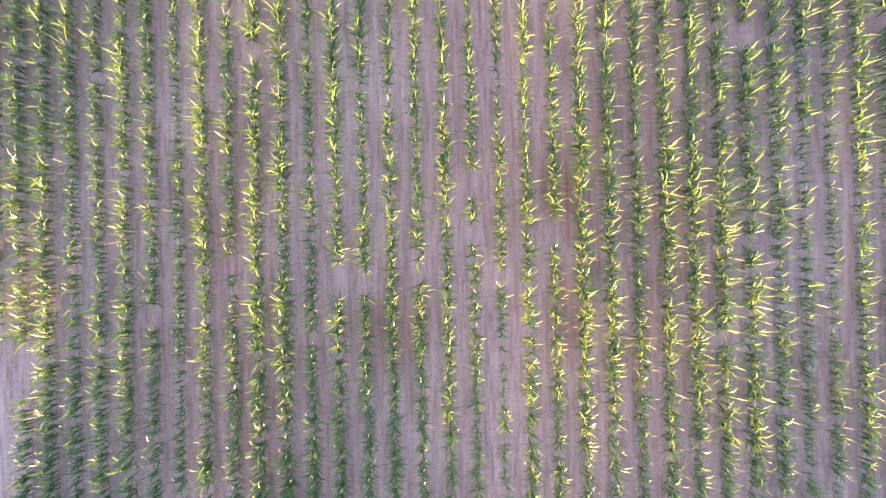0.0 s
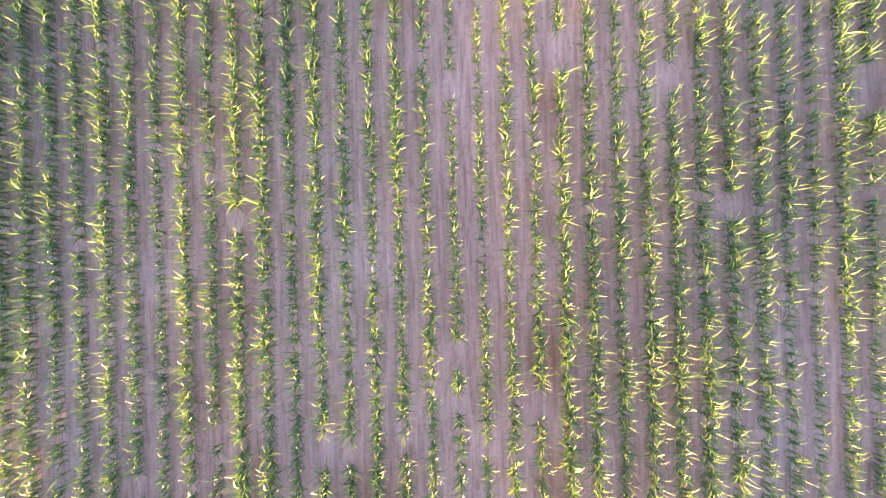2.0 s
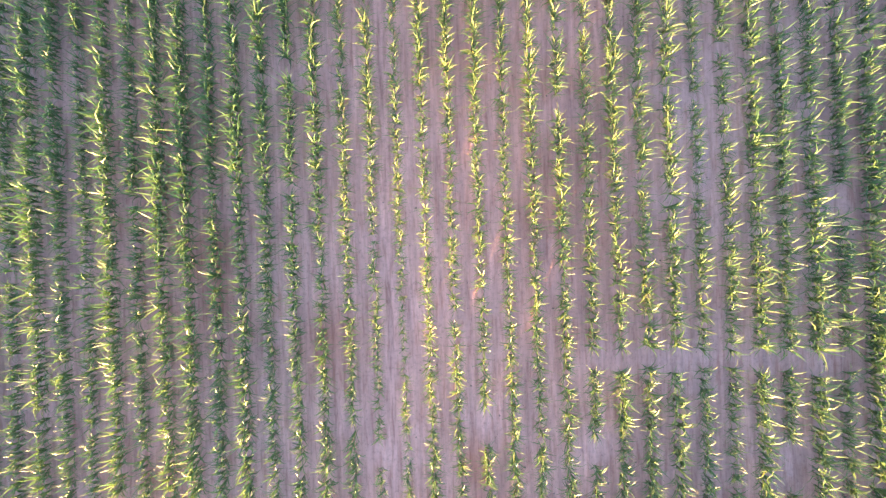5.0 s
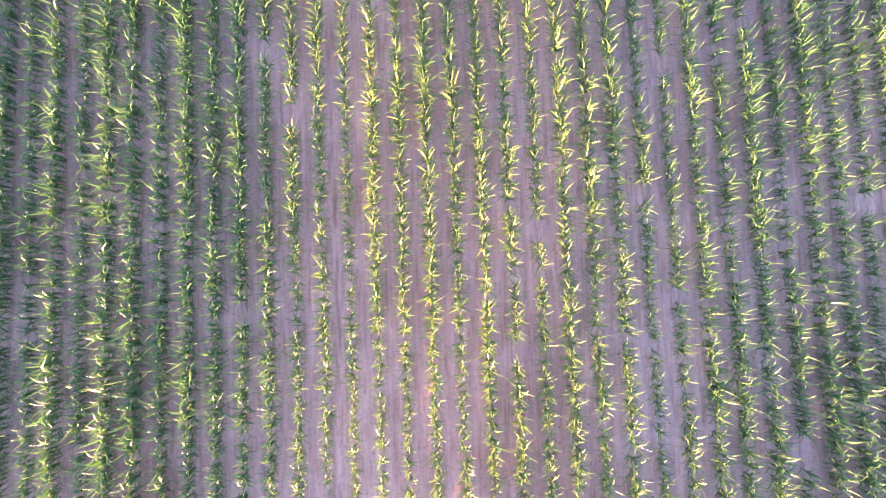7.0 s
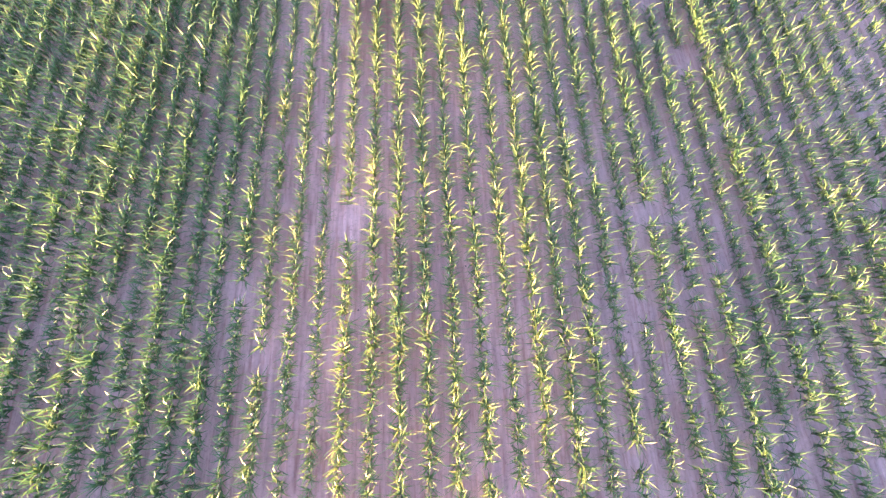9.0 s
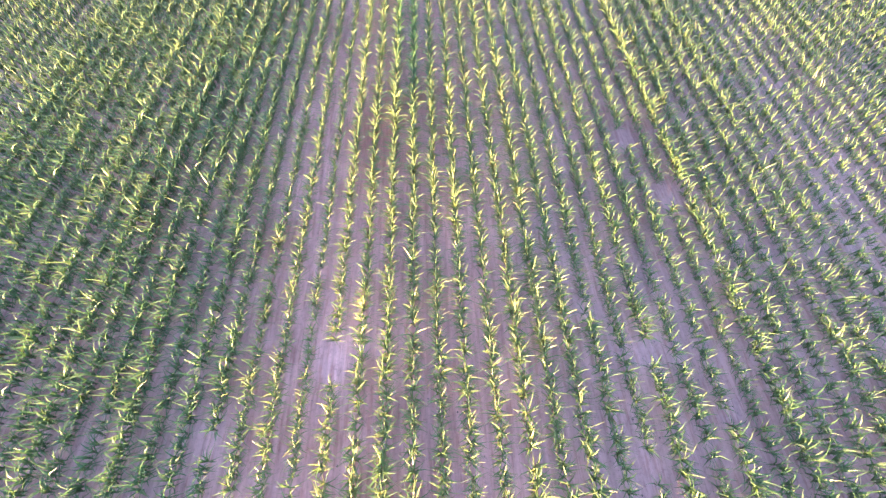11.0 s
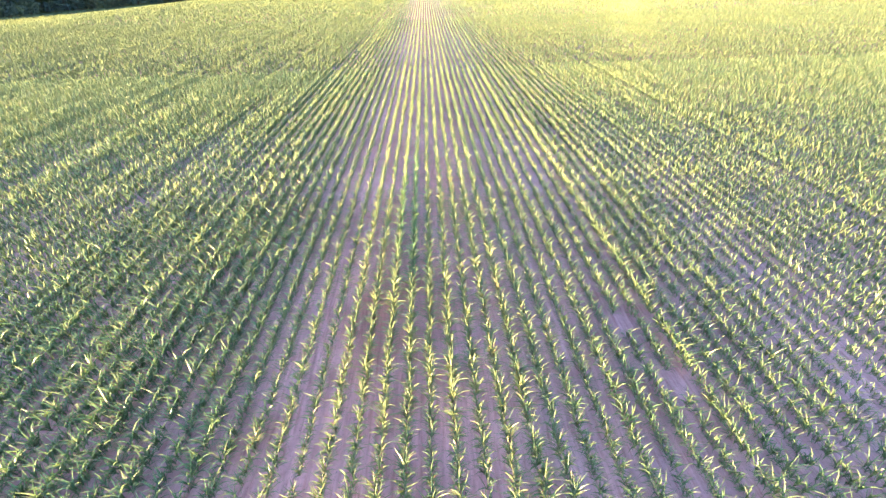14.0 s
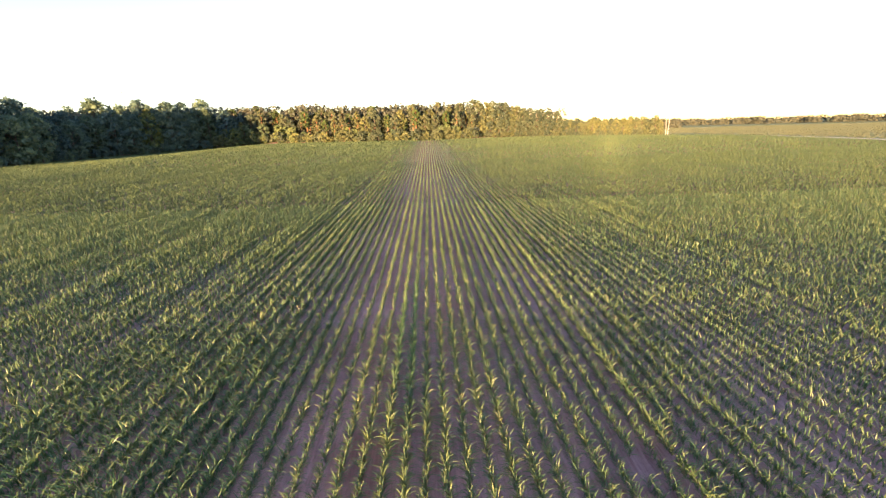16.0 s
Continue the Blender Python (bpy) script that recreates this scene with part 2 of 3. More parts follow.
def rise(x, y):
    """The field climbs gently away from the middle of the walk."""
    r = np.hypot(np.asarray(x) - 4, np.asarray(y) - 25)
    s = np.clip((r - 70) / 190, 0, 1)
    h = np.clip((np.hypot(np.asarray(x) + 30, np.asarray(y) - 140) - 165) / 45, 0, 1) * np.clip((75 - np.asarray(x)) / 60, 0, 1) * np.clip((np.asarray(y) - 215) / 40, 0, 1)
    low = np.clip((-np.asarray(x) - 90) / 50, 0, 1)
    return (3.0 - 2.6 * low * low * (3 - 2 * low)) * s * s * (3 - 2 * s) + 5.0 * h * h * (3 - 2 * h)


def in_field(x, y):
    return (x > -156) & (x < 161) & (y < np.interp(x, EDGE_X, EDGE_Y))


def relief(x, y):
    """Ridges under the rows, wheel tracks, lumps."""
    near = np.clip((60 - np.hypot(x - 3, y - 22)) / 25, 0, 1)
    d = (x + TRAM / 2) % TRAM - TRAM / 2
    z = 0.016 * np.cos(2 * math.pi * (x / ROW - 0.5))
    z = z - 0.045 * np.exp(-((np.abs(d) - 0.02) / 0.10) ** 2)
    z = z + 0.03 * (vnoise(x, y, 0.45, 3) - 0.5) + 0.03 * (vnoise(x, y, 1.7, 5) - 0.5)
    return z * near


def axis(lo, hi, step, far):
    mid = np.arange(lo, hi + step / 2, step)
    grow, d = [], 0.5
    while d < far:
        grow.append(d)
        d = d * 1.13 + 0.2
    grow = np.array(grow + [far])
    return np.concatenate([lo - grow[::-1], mid, hi + grow])


def build_ground():
    xs, ys = axis(-13.3, 17.5, 0.14, 3500), axis(-7, 46, 0.5, 3500)
    gx, gy = np.meshgrid(xs, ys)
    z = rise(gx, gy) + relief(gx, gy)
    v = np.stack([gx, gy, z], -1).reshape(-1, 3)
    nx, ny = len(xs), len(ys)
    i = (np.arange(ny - 1)[:, None] * nx + np.arange(nx - 1)).ravel()
    f = np.concatenate([np.stack([i, i + 1, i + nx + 1], 1), np.stack([i, i + nx + 1, i + nx], 1)])
    me = tri_mesh("ground", v, f, [SOIL, GRASS], True)
    c = v[f].mean(1)
    me.polygons.foreach_set("material_index", (~in_field(c[:, 0], c[:, 1])).astype(np.int32))
    tagged(new("ground", me), "dry pinkish-brown ploughed soil of a maize field, meadow beyond", "field", kind="structure")


build_ground()


# ------------------------------------------------------------------ maize
def leaf(base, az, length, width, lean0, lean1, segs, fold=0.0, twist=0.0, curl=0.0):
    """An arching blade from the stalk: strip of triangles, pointed, folded along its midrib where fold > 0."""
    s = np.linspace(0, 1, segs + 1)
    lean = lean0 + (lean1 - lean0) * s ** 1.8
    step = length / segs
    out = np.concatenate([[0], np.cumsum(np.sin((lean[1:] + lean[:-1]) / 2)) * step])
    up = base + np.concatenate([[0], np.cumsum(np.cos((lean[1:] + lean[:-1]) / 2)) * step])
    wide = width * np.minimum(1, 0.55 + 1.5 * s) * (1 - s ** 2.2)
    aside = curl * length * s ** 2
    cx, sx = math.cos(az), math.sin(az)
    v, f = [], []
    cols = 3 if fold else 2
    for i in range(segs):
        tw = twist * s[i]
        for c in ((-0.5, 0, 0.5) if fold else (-0.5, 0.5)):
            w = wide[i] * c
            y = aside[i] + w * math.cos(tw)
            lift = abs(w) * fold + w * math.sin(tw)
            o = out[i] - lift * math.cos(lean[i])
            z = up[i] + lift * math.sin(lean[i])
            v.append((o * cx - y * sx, o * sx + y * cx, z))
    v.append((out[-1] * cx - aside[-1] * sx, out[-1] * sx + aside[-1] * cx, up[-1]))
    for i in range(segs - 1):
        for c in range(cols - 1):
            a = i * cols + c
            f += [(a, a + 1, a + cols + 1), (a, a + cols + 1, a + cols)]
    tip = segs * cols
    f += [(tip - cols + c, tip - cols + c + 1, tip) for c in range(cols - 1)]
    return np.array(v), np.array(f)


def plant_shape(rng, leaves, segs, wide=1.0, fold=0.0):
    """The blades of one young maize plant, about 0.45 m high: low ones arch out across the row, upper ones stand steeper any way round."""
    blades, turn = [], rng.uniform(-0.9, 0.9)
    for i in range(leaves):
        s = i / max(1, leaves - 1)
        az = turn + (i % 2) * math.pi + rng.normal(0, 0.45 + 0.5 * s)
        length = (0.27 + 0.19 * math.sin(math.pi * min(1, 0.15 + 0.65 * s))) * rng.uniform(0.8, 1.25)
        lean0 = 0.68 - 0.58 * s + rng.uniform(-0.1, 0.1)
        lean1 = 2.15 - 0.95 * s + rng.uniform(-0.45, 0.5)
        if segs < 3:
            lean1 = lean1 * 0.82
        if segs == 1:
            lean0, lean1 = lean0 * 0.85, lean1 * 0.62
        blades.append(leaf(0.02 + 0.18 * s, az, length, wide * rng.uniform(0.032, 0.045), lean0, lean1, segs, fold, rng.uniform(-0.7, 0.7), rng.uniform(-0.65, 0.65) * (1.0 if segs > 2 else 0.45)))
    return blades


def stalk_shape(h=0.32, sides=5):
    path = [(0, 0, -0.03), (0, 0, h)] if sides < 5 else [(0, 0, -0.03), (0, 0, h * 0.5), (0, 0, h)]
    return tube(path, [0.014, 0.006] if sides < 5 else [0.014, 0.012, 0.006], sides)


# bare stretches: row number, from, to
GAPS = [(-6, -1.0, -0.2), (-3, -0.8, -0.2), (-1, 1.4, 2.0), (-1, 0.3, 0.7), (0, -0.95, -0.5), (2, 0.1, 0.7), (-13, -1.8, -1.3), (9, 5.2, 5.75),
        (8, -2.55, -2.1), (-9, 5.0, 5.5), (-10, -0.45, -0.05), (-5, -1.05, -0.4), (14, 7.5, 8.9), (-1, 8.3, 9.1), (3, 9.0, 9.9), (7, 8.3, 9.1),
        (16, 14.6, 15.3), (-2, 23.8, 24.45), (12, 24.7, 25.35), (11, 21.4, 21.75), (6, 17.4, 17.95), (7, 20.4, 21.1), (-4, 18.7, 19.2),
        (13, 27.4, 28.0), (12, 24.8, 25.3), (-3, 25.6, 26.2), (1, 27.2, 28.3), (15, 35.0, 36.2), (16, 32.4, 33.4)]


def vigour(x, y):
    """How well the maize stands: poor along the wheel tracks, in patches and by chance along a row; lush in broad belts."""
    d = np.abs((x + TRAM / 2) % TRAM - TRAM / 2)
    k = np.floor(x / ROW)
    even = 1 - 0.5 * np.clip((y - 26) / 14, 0, 1)
    g = 0.92 + (0.34 * (vnoise(x, y * 0.45, 5.5, 11) - 0.5) + 0.34 * (vnoise(k * 7.0, y, 1.1, 17) - 0.5)) * even + 0.2 * (lattice(k, k * 0 + 3, 5) - 0.5)
    # last term: unseen plants behind y = -8 made taller to block the low sun
    g = g + 0.10 * np.clip((y - 14) / 20, 0, 1) + 0.15 * np.clip((y - 26) / 15, 0, 1) + 0.5 * np.clip((-8 - y) / 2, 0, 1)
    g = g - (0.22 - 0.08 * np.clip((y - 24) / 8, 0, 1) + 0.07 * np.clip((y - 40) / 20, 0, 1) * np.clip((4 - x) / 8, -0.8, 1)) * np.exp(-(d / 0.6) ** 2)
    g = g + 0.12 * np.exp(-((x - 2.6) / 1.6) ** 2 - ((y - 40.5) / 4) ** 2)
    g = g + 0.14 * np.clip((-1.6 - x) / 0.8, 0, 1) * np.clip((y - 13) / 4, 0, 1)
    g = g + 0.04 * np.clip((-9.0 - x) / 1.0, 0, 1) + 0.02 * np.clip((x - 11.0) / 1.5, 0, 1)
    g = g + 0.14 * np.clip((x - 2.5) / 2, 0, 1) * np.clip((y - 2) / 3, 0, 1) * np.clip((18 - y) / 3, 0, 1)
    # thin rows on poor strips
    g = g - 0.22 * np.exp(-((x - 11.0) / 0.7) ** 2) * np.clip((y - 24) / 4, 0, 1) * np.clip((60 - y) / 8, 0, 1)
    g = g - 0.34 * (np.exp(-((x + 12.6) / 0.8) ** 2) + np.exp(-((x + 22.4) / 1.0) ** 2)) * np.clip((y - 42) / 4, 0, 1) * np.clip((76 - y) / 8, 0, 1)
    return g


def stand(y0, y1, step, rng, rows, beside=False):
    """Where plants stand: x, y and vigour, in the field and in its sight."""
    ys = np.arange(y0, y1, step)
    k, y = np.meshgrid(rows, ys)
    k, y = k.ravel(), y.ravel()
    y = y + rng.uniform(-0.42, 0.42, len(y)) * step
    x = (k + 0.5) * ROW + rng.normal(0, 0.022, len(y)) + 0.05 * (vnoise(k * 3.0, y, 6.0, 8) - 0.5)
    g = vigour(x, y)
    keep = in_field(x, y) & (rng.uniform(0, 1, len(y)) > 0.06 + 0.5 * np.clip(0.72 - g, 0, 0.4))
    for gk, a, b in GAPS:
        keep &= ~((k == gk) & (y > a) & (y < b))
    keep &= ~((x > 4.8) & (x < 11.9) & (np.abs(y - 11.0 + 0.04 * (x - 8)) < 0.24))
    keep &= ~((x < -12.3 + 0.2 * (y + 4)) & (x > -15.2) & (y < -2.2) & (y > -8))
    keep &= ~((x > 13.4) & (x < 15.2) & (np.abs(y - 21.1) < 0.3))
    # 7 m wider behind y = 8: unseen rows added to shade the soil
    sight = np.abs(x - 4) < 1.16 * np.clip(y - 25, 0, None) + 20.5 + 7 * (y < 8)
    keep &= (~sight | (y < -17)) if beside else sight
    return x[keep], y[keep], g[keep]


def sow(name, label, shapes, x, y, g, rng, slim=1.0, mat=MAIZE):
    """Many plants in one mesh: each takes one of the shapes, turned, leaning and grown by its vigour."""
    z = rise(x, y) + relief(x, y)
    pick = rng.integers(0, len(shapes), len(x))
    pieces = []
    for i, (v, f) in enumerate(shapes):
        m = pick == i
        n = int(m.sum())
        if not n:
            continue
        a = rng.normal(0, 0.45, n) + math.pi * rng.integers(0, 2, n)
        s = g[m] * rng.uniform(0.88, 1.1, n)
        c, q = np.cos(a)[:, None], np.sin(a)[:, None]
        px = slim * (v[:, 0] * c - v[:, 1] * q) * s[:, None] + v[:, 2] * rng.normal(0, 0.07, n)[:, None]
        py = (v[:, 0] * q + v[:, 1] * c) * s[:, None] + v[:, 2] * rng.normal(0, 0.1, n)[:, None]
        pz = v[:, 2] * s[:, None]
        w = np.stack([px + x[m][:, None], py + y[m][:, None], pz + z[m][:, None]], -1).reshape(-1, 3)
        pieces.append((w, (f[None] + (np.arange(n) * len(v))[:, None, None]).reshape(-1, 3)))
    v, f = joined(pieces)
    tagged(new(name, tri_mesh(name, v, f, [mat], True)), label, "maize", kind="stuff")


# a stretch of rows whose plants are single things
OWN_ROWS, OWN_Y0, OWN_Y1 = (2, 8), 32.0, 38.6


def build_maize():
    rng = np.random.default_rng(7)
    # near: full plants
    rows = np.arange(-34, 40)
    x, y, g = stand(-17, 47, 0.125, rng, rows)
    k = np.floor(x / ROW)
    near = (x > -12.8) & (x < 16.6) & (y > -7.4)
    own = near & (k >= OWN_ROWS[0]) & (k < OWN_ROWS[1]) & (y > OWN_Y0) & (y < OWN_Y1)
    shapes = [joined(plant_shape(rng, int(rng.integers(10, 13)), 3) + [stalk_shape(0.22, 3)]) for _ in range(18)]
    m = near & ~own
    sow("maize_crop", "rows of young green maize plants in dry soil", shapes, x[m], y[m], g[m], rng, 0.95)
    shapes = [joined(plant_shape(rng, 5, 1, 3.2)) for _ in range(10)]
    m = ~near & (y < 17)
    sow("maize_crop", "rows of green maize behind the middle of the field", shapes, x[m], y[m], g[m], rng)
    shapes = [joined(plant_shape(rng, 8, 2, 1.25)) for _ in range(12)]
    m = ~near & (y >= 17)
    sow("maize_crop", "rows of green maize beside the middle of the field", shapes, x[m], y[m], g[m] * 0.92, rng, 0.8)
    bx, by, bg = stand(-48, 56, 0.42, rng, np.arange(-76, 86), True)
    wide = [joined(plant_shape(rng, 5, 1, 5.0)) for _ in range(8)]
    sow("maize_crop", "rows of green maize in the rest of the field", wide, bx, by, bg + 0.1, rng)
    # the single plants
    kinds = []
    for _ in range(7):
        base = tagged(new("maize_plant"), "young maize plant with arching sunlit green blades", "maize plant", "maize rows")
        st = new("stalk", tri_mesh("stalk", *stalk_shape(0.2, 6), [STALK], True))
        st.parent = base
        for b in plant_shape(rng, int(rng.integers(10, 13)), 5, 1.0, 0.25):
            lf = new("leaf", tri_mesh("leaf", *b, [MAIZE], True))
            lf.parent = base
        kinds.append(base)
    used = [False] * len(kinds)
    for px, py, pg in zip(x[own], y[own], g[own]):
        i = int(rng.integers(0, len(kinds)))
        pz = float(rise(px, py) + relief(px, py))
        m = pose(px, py, pz, rng.normal(0, 5), rng.normal(0, 5), math.degrees(rng.normal(0, 0.35)) + 180 * int(rng.integers(0, 2)))
        s = float(pg * rng.uniform(0.84, 1.14))
        ob = copy_thing(kinds[i], m) if used[i] else kinds[i]
        used[i] = True
        ob.matrix_basis = m @ Matrix.Scale(s, 4)
    # middle distance
    rows = np.arange(-128, 140)
    x, y, g = stand(25, 84, 0.15, rng, rows)
    k = np.floor(x / ROW)
    m = ((y >= 47) | (k < -34) | (k > 39)) & (y < 58)
    sow("maize_crop", "rows of green maize stretching away", shapes, x[m], y[m], g[m], rng, 0.95)
    shapes = [joined(plant_shape(rng, 8, 1, 3.0)) for _ in range(12)]
    m = y >= 58
    sow("maize_crop", "rows of green maize in the middle of the field", shapes, x[m], y[m], g[m], rng, 0.95)
    # farther
    rows = np.arange(-224, 232)
    x, y, g = stand(84, 150, 0.36, rng, rows)
    shapes = [joined(plant_shape(rng, 7, 1, 4.8)) for _ in range(10)]
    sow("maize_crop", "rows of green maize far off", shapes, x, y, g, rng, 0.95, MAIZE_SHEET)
    # farthest
    x, y, g = stand(150, 304, 0.80, rng, rows)
    shapes = [joined(plant_shape(rng, 5, 1, 10.0)) for _ in range(10)]
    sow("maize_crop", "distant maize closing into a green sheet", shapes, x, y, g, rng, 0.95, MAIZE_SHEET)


build_maize()


def build_clods():
    rng = np.random.default_rng(21)
    n = 13000
    x, y = rng.uniform(-13, 17, n), rng.uniform(-7, 42, n)
    patch = vnoise(x, y * 0.6, 3.0, 31)
    keep = rng.uniform(0, 1, n) < 0.15 + 1.3 * np.clip(patch - 0.35, 0, 1)
    x, y = x[keep], y[keep]
    o = np.array([(1, 0, 0), (0, 1, 0), (-1, 0, 0), (0, -1, 0), (0, 0, 0.8), (0, 0, -0.6)], float)
    t = np.array([(0, 1, 4), (1, 2, 4), (2, 3, 4), (3, 0, 4), (1, 0, 5), (2, 1, 5), (3, 2, 5), (0, 3, 5)])
    n = len(x)
    r = 0.008 + 0.024 * rng.uniform(0, 1, n) ** 3
    v = o[None] * r[:, None, None] * rng.uniform(0.6, 1.3, (n, 6, 1))
    v = v + np.stack([x, y, rise(x, y) + relief(x, y) + r * 0.25], 1)[:, None]
    f = (t[None] + (np.arange(n) * 6)[:, None, None]).reshape(-1, 3)
    tagged(new("soil_clods", tri_mesh("soil_clods", v.reshape(-1, 3), f, [CLOD])), "small dark clods of earth scattered between the rows", "clods", kind="stuff")


build_clods()


# ------------------------------------------------------------------ trees
def leaf_cards(rng, centre, radius, n, size):
    """Small folded sprays of leaves over a lobe of the crown, facing outward with scatter."""
    d = rng.normal(0, 1, (n, 3))
    d /= np.linalg.norm(d, axis=1)[:, None]
    d[:, 2] = np.where(d[:, 2] < -0.45, -d[:, 2], d[:, 2])
    p = np.array(centre) + d * np.array(radius) * rng.uniform(0.72, 1.08, (n, 1))
    nrm = d + rng.normal(0, 0.45, (n, 3))
    nrm /= np.linalg.norm(nrm, axis=1)[:, None]
    a = np.cross(nrm, rng.normal(0, 1, (n, 3)))
    a /= np.linalg.norm(a, axis=1)[:, None]
    b = np.cross(nrm, a)
    s = size * rng.uniform(0.6, 1.35, (n, 1))
    v = np.stack([p + a * s, p + b * s * 0.7 + nrm * s * 0.35, p - a * s * rng.uniform(0.7, 1.1, (n, 1)), p - b * s * 0.7 - nrm * s * 0.1], 1)
    f = np.array([(0, 1, 3), (1, 2, 3)])[None] + (np.arange(n) * 4)[:, None, None]
    return v.reshape(-1, 3), f.reshape(-1, 3)


def tree_shape(rng, h, spread, low, lobes, cards, size):
    """Trunk with limbs, and a crown of lobes, for a tree of height h whose crown starts at low * h."""
    bend = rng.uniform(-0.4, 0.4, 2)
    path = [(bend[0] * s * s, bend[1] * s * s, h * 0.82 * s - 0.2) for s in np.linspace(0, 1, 6)]
    wood = [tube(path, [0.022 * h * (1 - 0.82 * s) for s in np.linspace(0, 1, 6)], 7)]
    crown = []
    mid, half = h * (0.97 + low) / 2, h * (0.97 - low) / 2
    for i in range(lobes):
        # lobes spread evenly over an egg-shaped crown, fuller above its middle
        up = 1 - 2 * (i + 0.5) / lobes
        a = 2.4 * i + rng.uniform(-0.4, 0.4)
        r = spread * rng.uniform(0.30, 0.46)
        reach = max(0.0, spread * math.sqrt(1 - up * up) * (1.0 if up < 0.1 else 0.92) * rng.uniform(0.8, 1.15) - 0.5 * r)
        z = mid + (half - 0.6 * r) * up * rng.uniform(0.92, 1.05)
        c = (reach * math.cos(a), reach * math.sin(a), z)
        flat = rng.uniform(0.65, 1.0)
        crown.append(leaf_cards(rng, c, (r, r, r * flat), cards, size))
        crown.append(leaf_cards(rng, c, (r * 0.7, r * 0.7, r * flat * 0.7), 16, r * 0.32))
        z0 = max(0.15 * h, z - reach * 0.9)
        if i % 2 == 0:
            wood.append(tube([(0, 0, min(z0, h * 0.75)), (c[0] * 0.5, c[1] * 0.5, (z0 + z) / 2), (c[0] * 0.9, c[1] * 0.9, z)], [0.008 * h, 0.005 * h, 0.002 * h], 5))
    return joined(wood), joined(crown)


def tree(name, label, category, group, rng, h, spread, low, lobes, cards, size, wood, leaves):
    t = tagged(new(name), label, category, group)
    w, c = tree_shape(rng, h, spread, low, lobes, cards, size)
    for part_name, shape, m in (("trunk", w, wood), ("crown", c, leaves)):
        p = new(part_name, tri_mesh(part_name, *shape, [m]))
        p.parent = t
    return t


def front(s):
    """A point on the edge of the wood, s metres on from its near end."""
    px = [-166, -157, -158, -161, -149, -125, -95, -50, 0, 38]
    py = [166, 182, 202, 236, 268, 292, 303, 297, 290, 303]
    d = np.concatenate([[0], np.cumsum(np.hypot(np.diff(px), np.diff(py)))])
    return float(np.interp(s, d, px)), float(np.interp(s, d, py)), d[-1]


def build_wood():
    rng = np.random.default_rng(40)
    broad = [tree("broadleaf_tree", "tall dark green broadleaf tree at the field's edge", "tree", "edge of the wood", rng, 24, 7.0, 0.06, 40, 46, 0.45, BARK, TREE_LEAF) for _ in range(5)]
    warm = [tree("broadleaf_tree", "tall yellow-green broadleaf tree lit by evening sun", "tree", "edge of the wood", rng, 21, 4.6, 0.20, 26, 41, 0.41, BARK, WARM_LEAF) for _ in range(4)]
    pine = [tree("pine_tree", "tall pine with a bare orange trunk and high crown", "tree", "edge of the wood", rng, 20, 3.0, 0.45, 16, 62, 0.36, PINE_BARK, PINE_LEAF) for _ in range(3)]
    olive = [tree("broadleaf_tree", "olive-green broadleaf tree among darker ones", "tree", "edge of the wood", rng, 22, 4.8, 0.06, 26, 46, 0.43, BARK, OLIVE_LEAF) for _ in range(2)]
    slender = [tree("slender_tree", "slender tall tree with a narrow olive crown", "tree", "edge of the wood", rng, 21, 2.9, 0.30, 20, 44, 0.40, PINE_BARK, WARM_LEAF) for _ in range(4)]
    sapling = [tree("young_tree", "young pointed tree in front of the wood", "tree", "young trees before the wood", rng, 7.5, 2.1, 0.03, 14, 44, 0.30, BARK, OLIVE_LEAF) for _ in range(3)]
    shrub = [tree("shrub", "low leafy shrub at the foot of the wood", "shrub", "shrubs along the wood", rng, 5.0, 2.6, 0.04, 10, 44, 0.32, BARK, WARM_LEAF) for _ in range(3)]
    young = [tree("young_tree", "young golden-green tree in a shelter belt", "tree", "shelter belt", rng, 10.5, 3.0, 0.02, 15, 40, 0.41, BARK, WARM_LEAF) for _ in range(4)]
    dark = [tree("shrub", "dark green shrub in the shade of the wood", "shrub", "shrubs along the wood", rng, 6.0, 2.9, 0.03, 11, 44, 0.36, BARK, TREE_LEAF) for _ in range(2)]
    fresh = {id(t) for t in broad + olive + slender + sapling + warm + pine + shrub + young + dark}

    def plant(kind, x, y, s):
        m = pose(x, y, float(rise(x, y)) - 0.1, rng.normal(0, 2), rng.normal(0, 2), rng.uniform(0, 360))
        ob = kind
        if id(kind) in fresh:
            fresh.discard(id(kind))
        else:
            ob = copy_thing(kind, m)
        ob.matrix_basis = m @ Matrix.Diagonal((s * rng.uniform(0.9, 1.1), s * rng.uniform(0.9, 1.1), s, 1))

    total = front(0)[2]
    for row, back in enumerate((1.5, 8.0, 14.5)):
        s = rng.uniform(0, 4)
        while s < total:
            x, y, _ = front(s)
            bx, by, _ = front(max(0, s - 4))
            ax, ay, _ = front(min(total, s + 4))
            l = math.hypot(ax - bx, ay - by) or 1
            nx, ny = -(ay - by) / l, (ax - bx) / l
            left = x < -116 + rng.uniform(-22, 22)
            u = rng.uniform()
            # shade-blued leaves on the side away from the sun, sun-warmed ones elsewhere
            kind = (broad if u < 0.86 else olive) if left else (warm if u < 0.34 else (slender if u < 0.72 else pine))
            k = kind[int(rng.integers(0, len(kind)))]
            tall = float(np.interp(s, (-32, 13, 38, 78, 118, 158, 268), (1.22, 1.22, 1.24, 1.28, 1.24, 1.12, 1.06)))
            size = rng.uniform(0.70, 1.06) * tall * (0.9, 1.0, 1.06)[row] * (0.93 if kind is broad else 1.0)
            off = back + rng.uniform(-3.5, 3.5)
            plant(k, x + nx * off, y + ny * off, size)
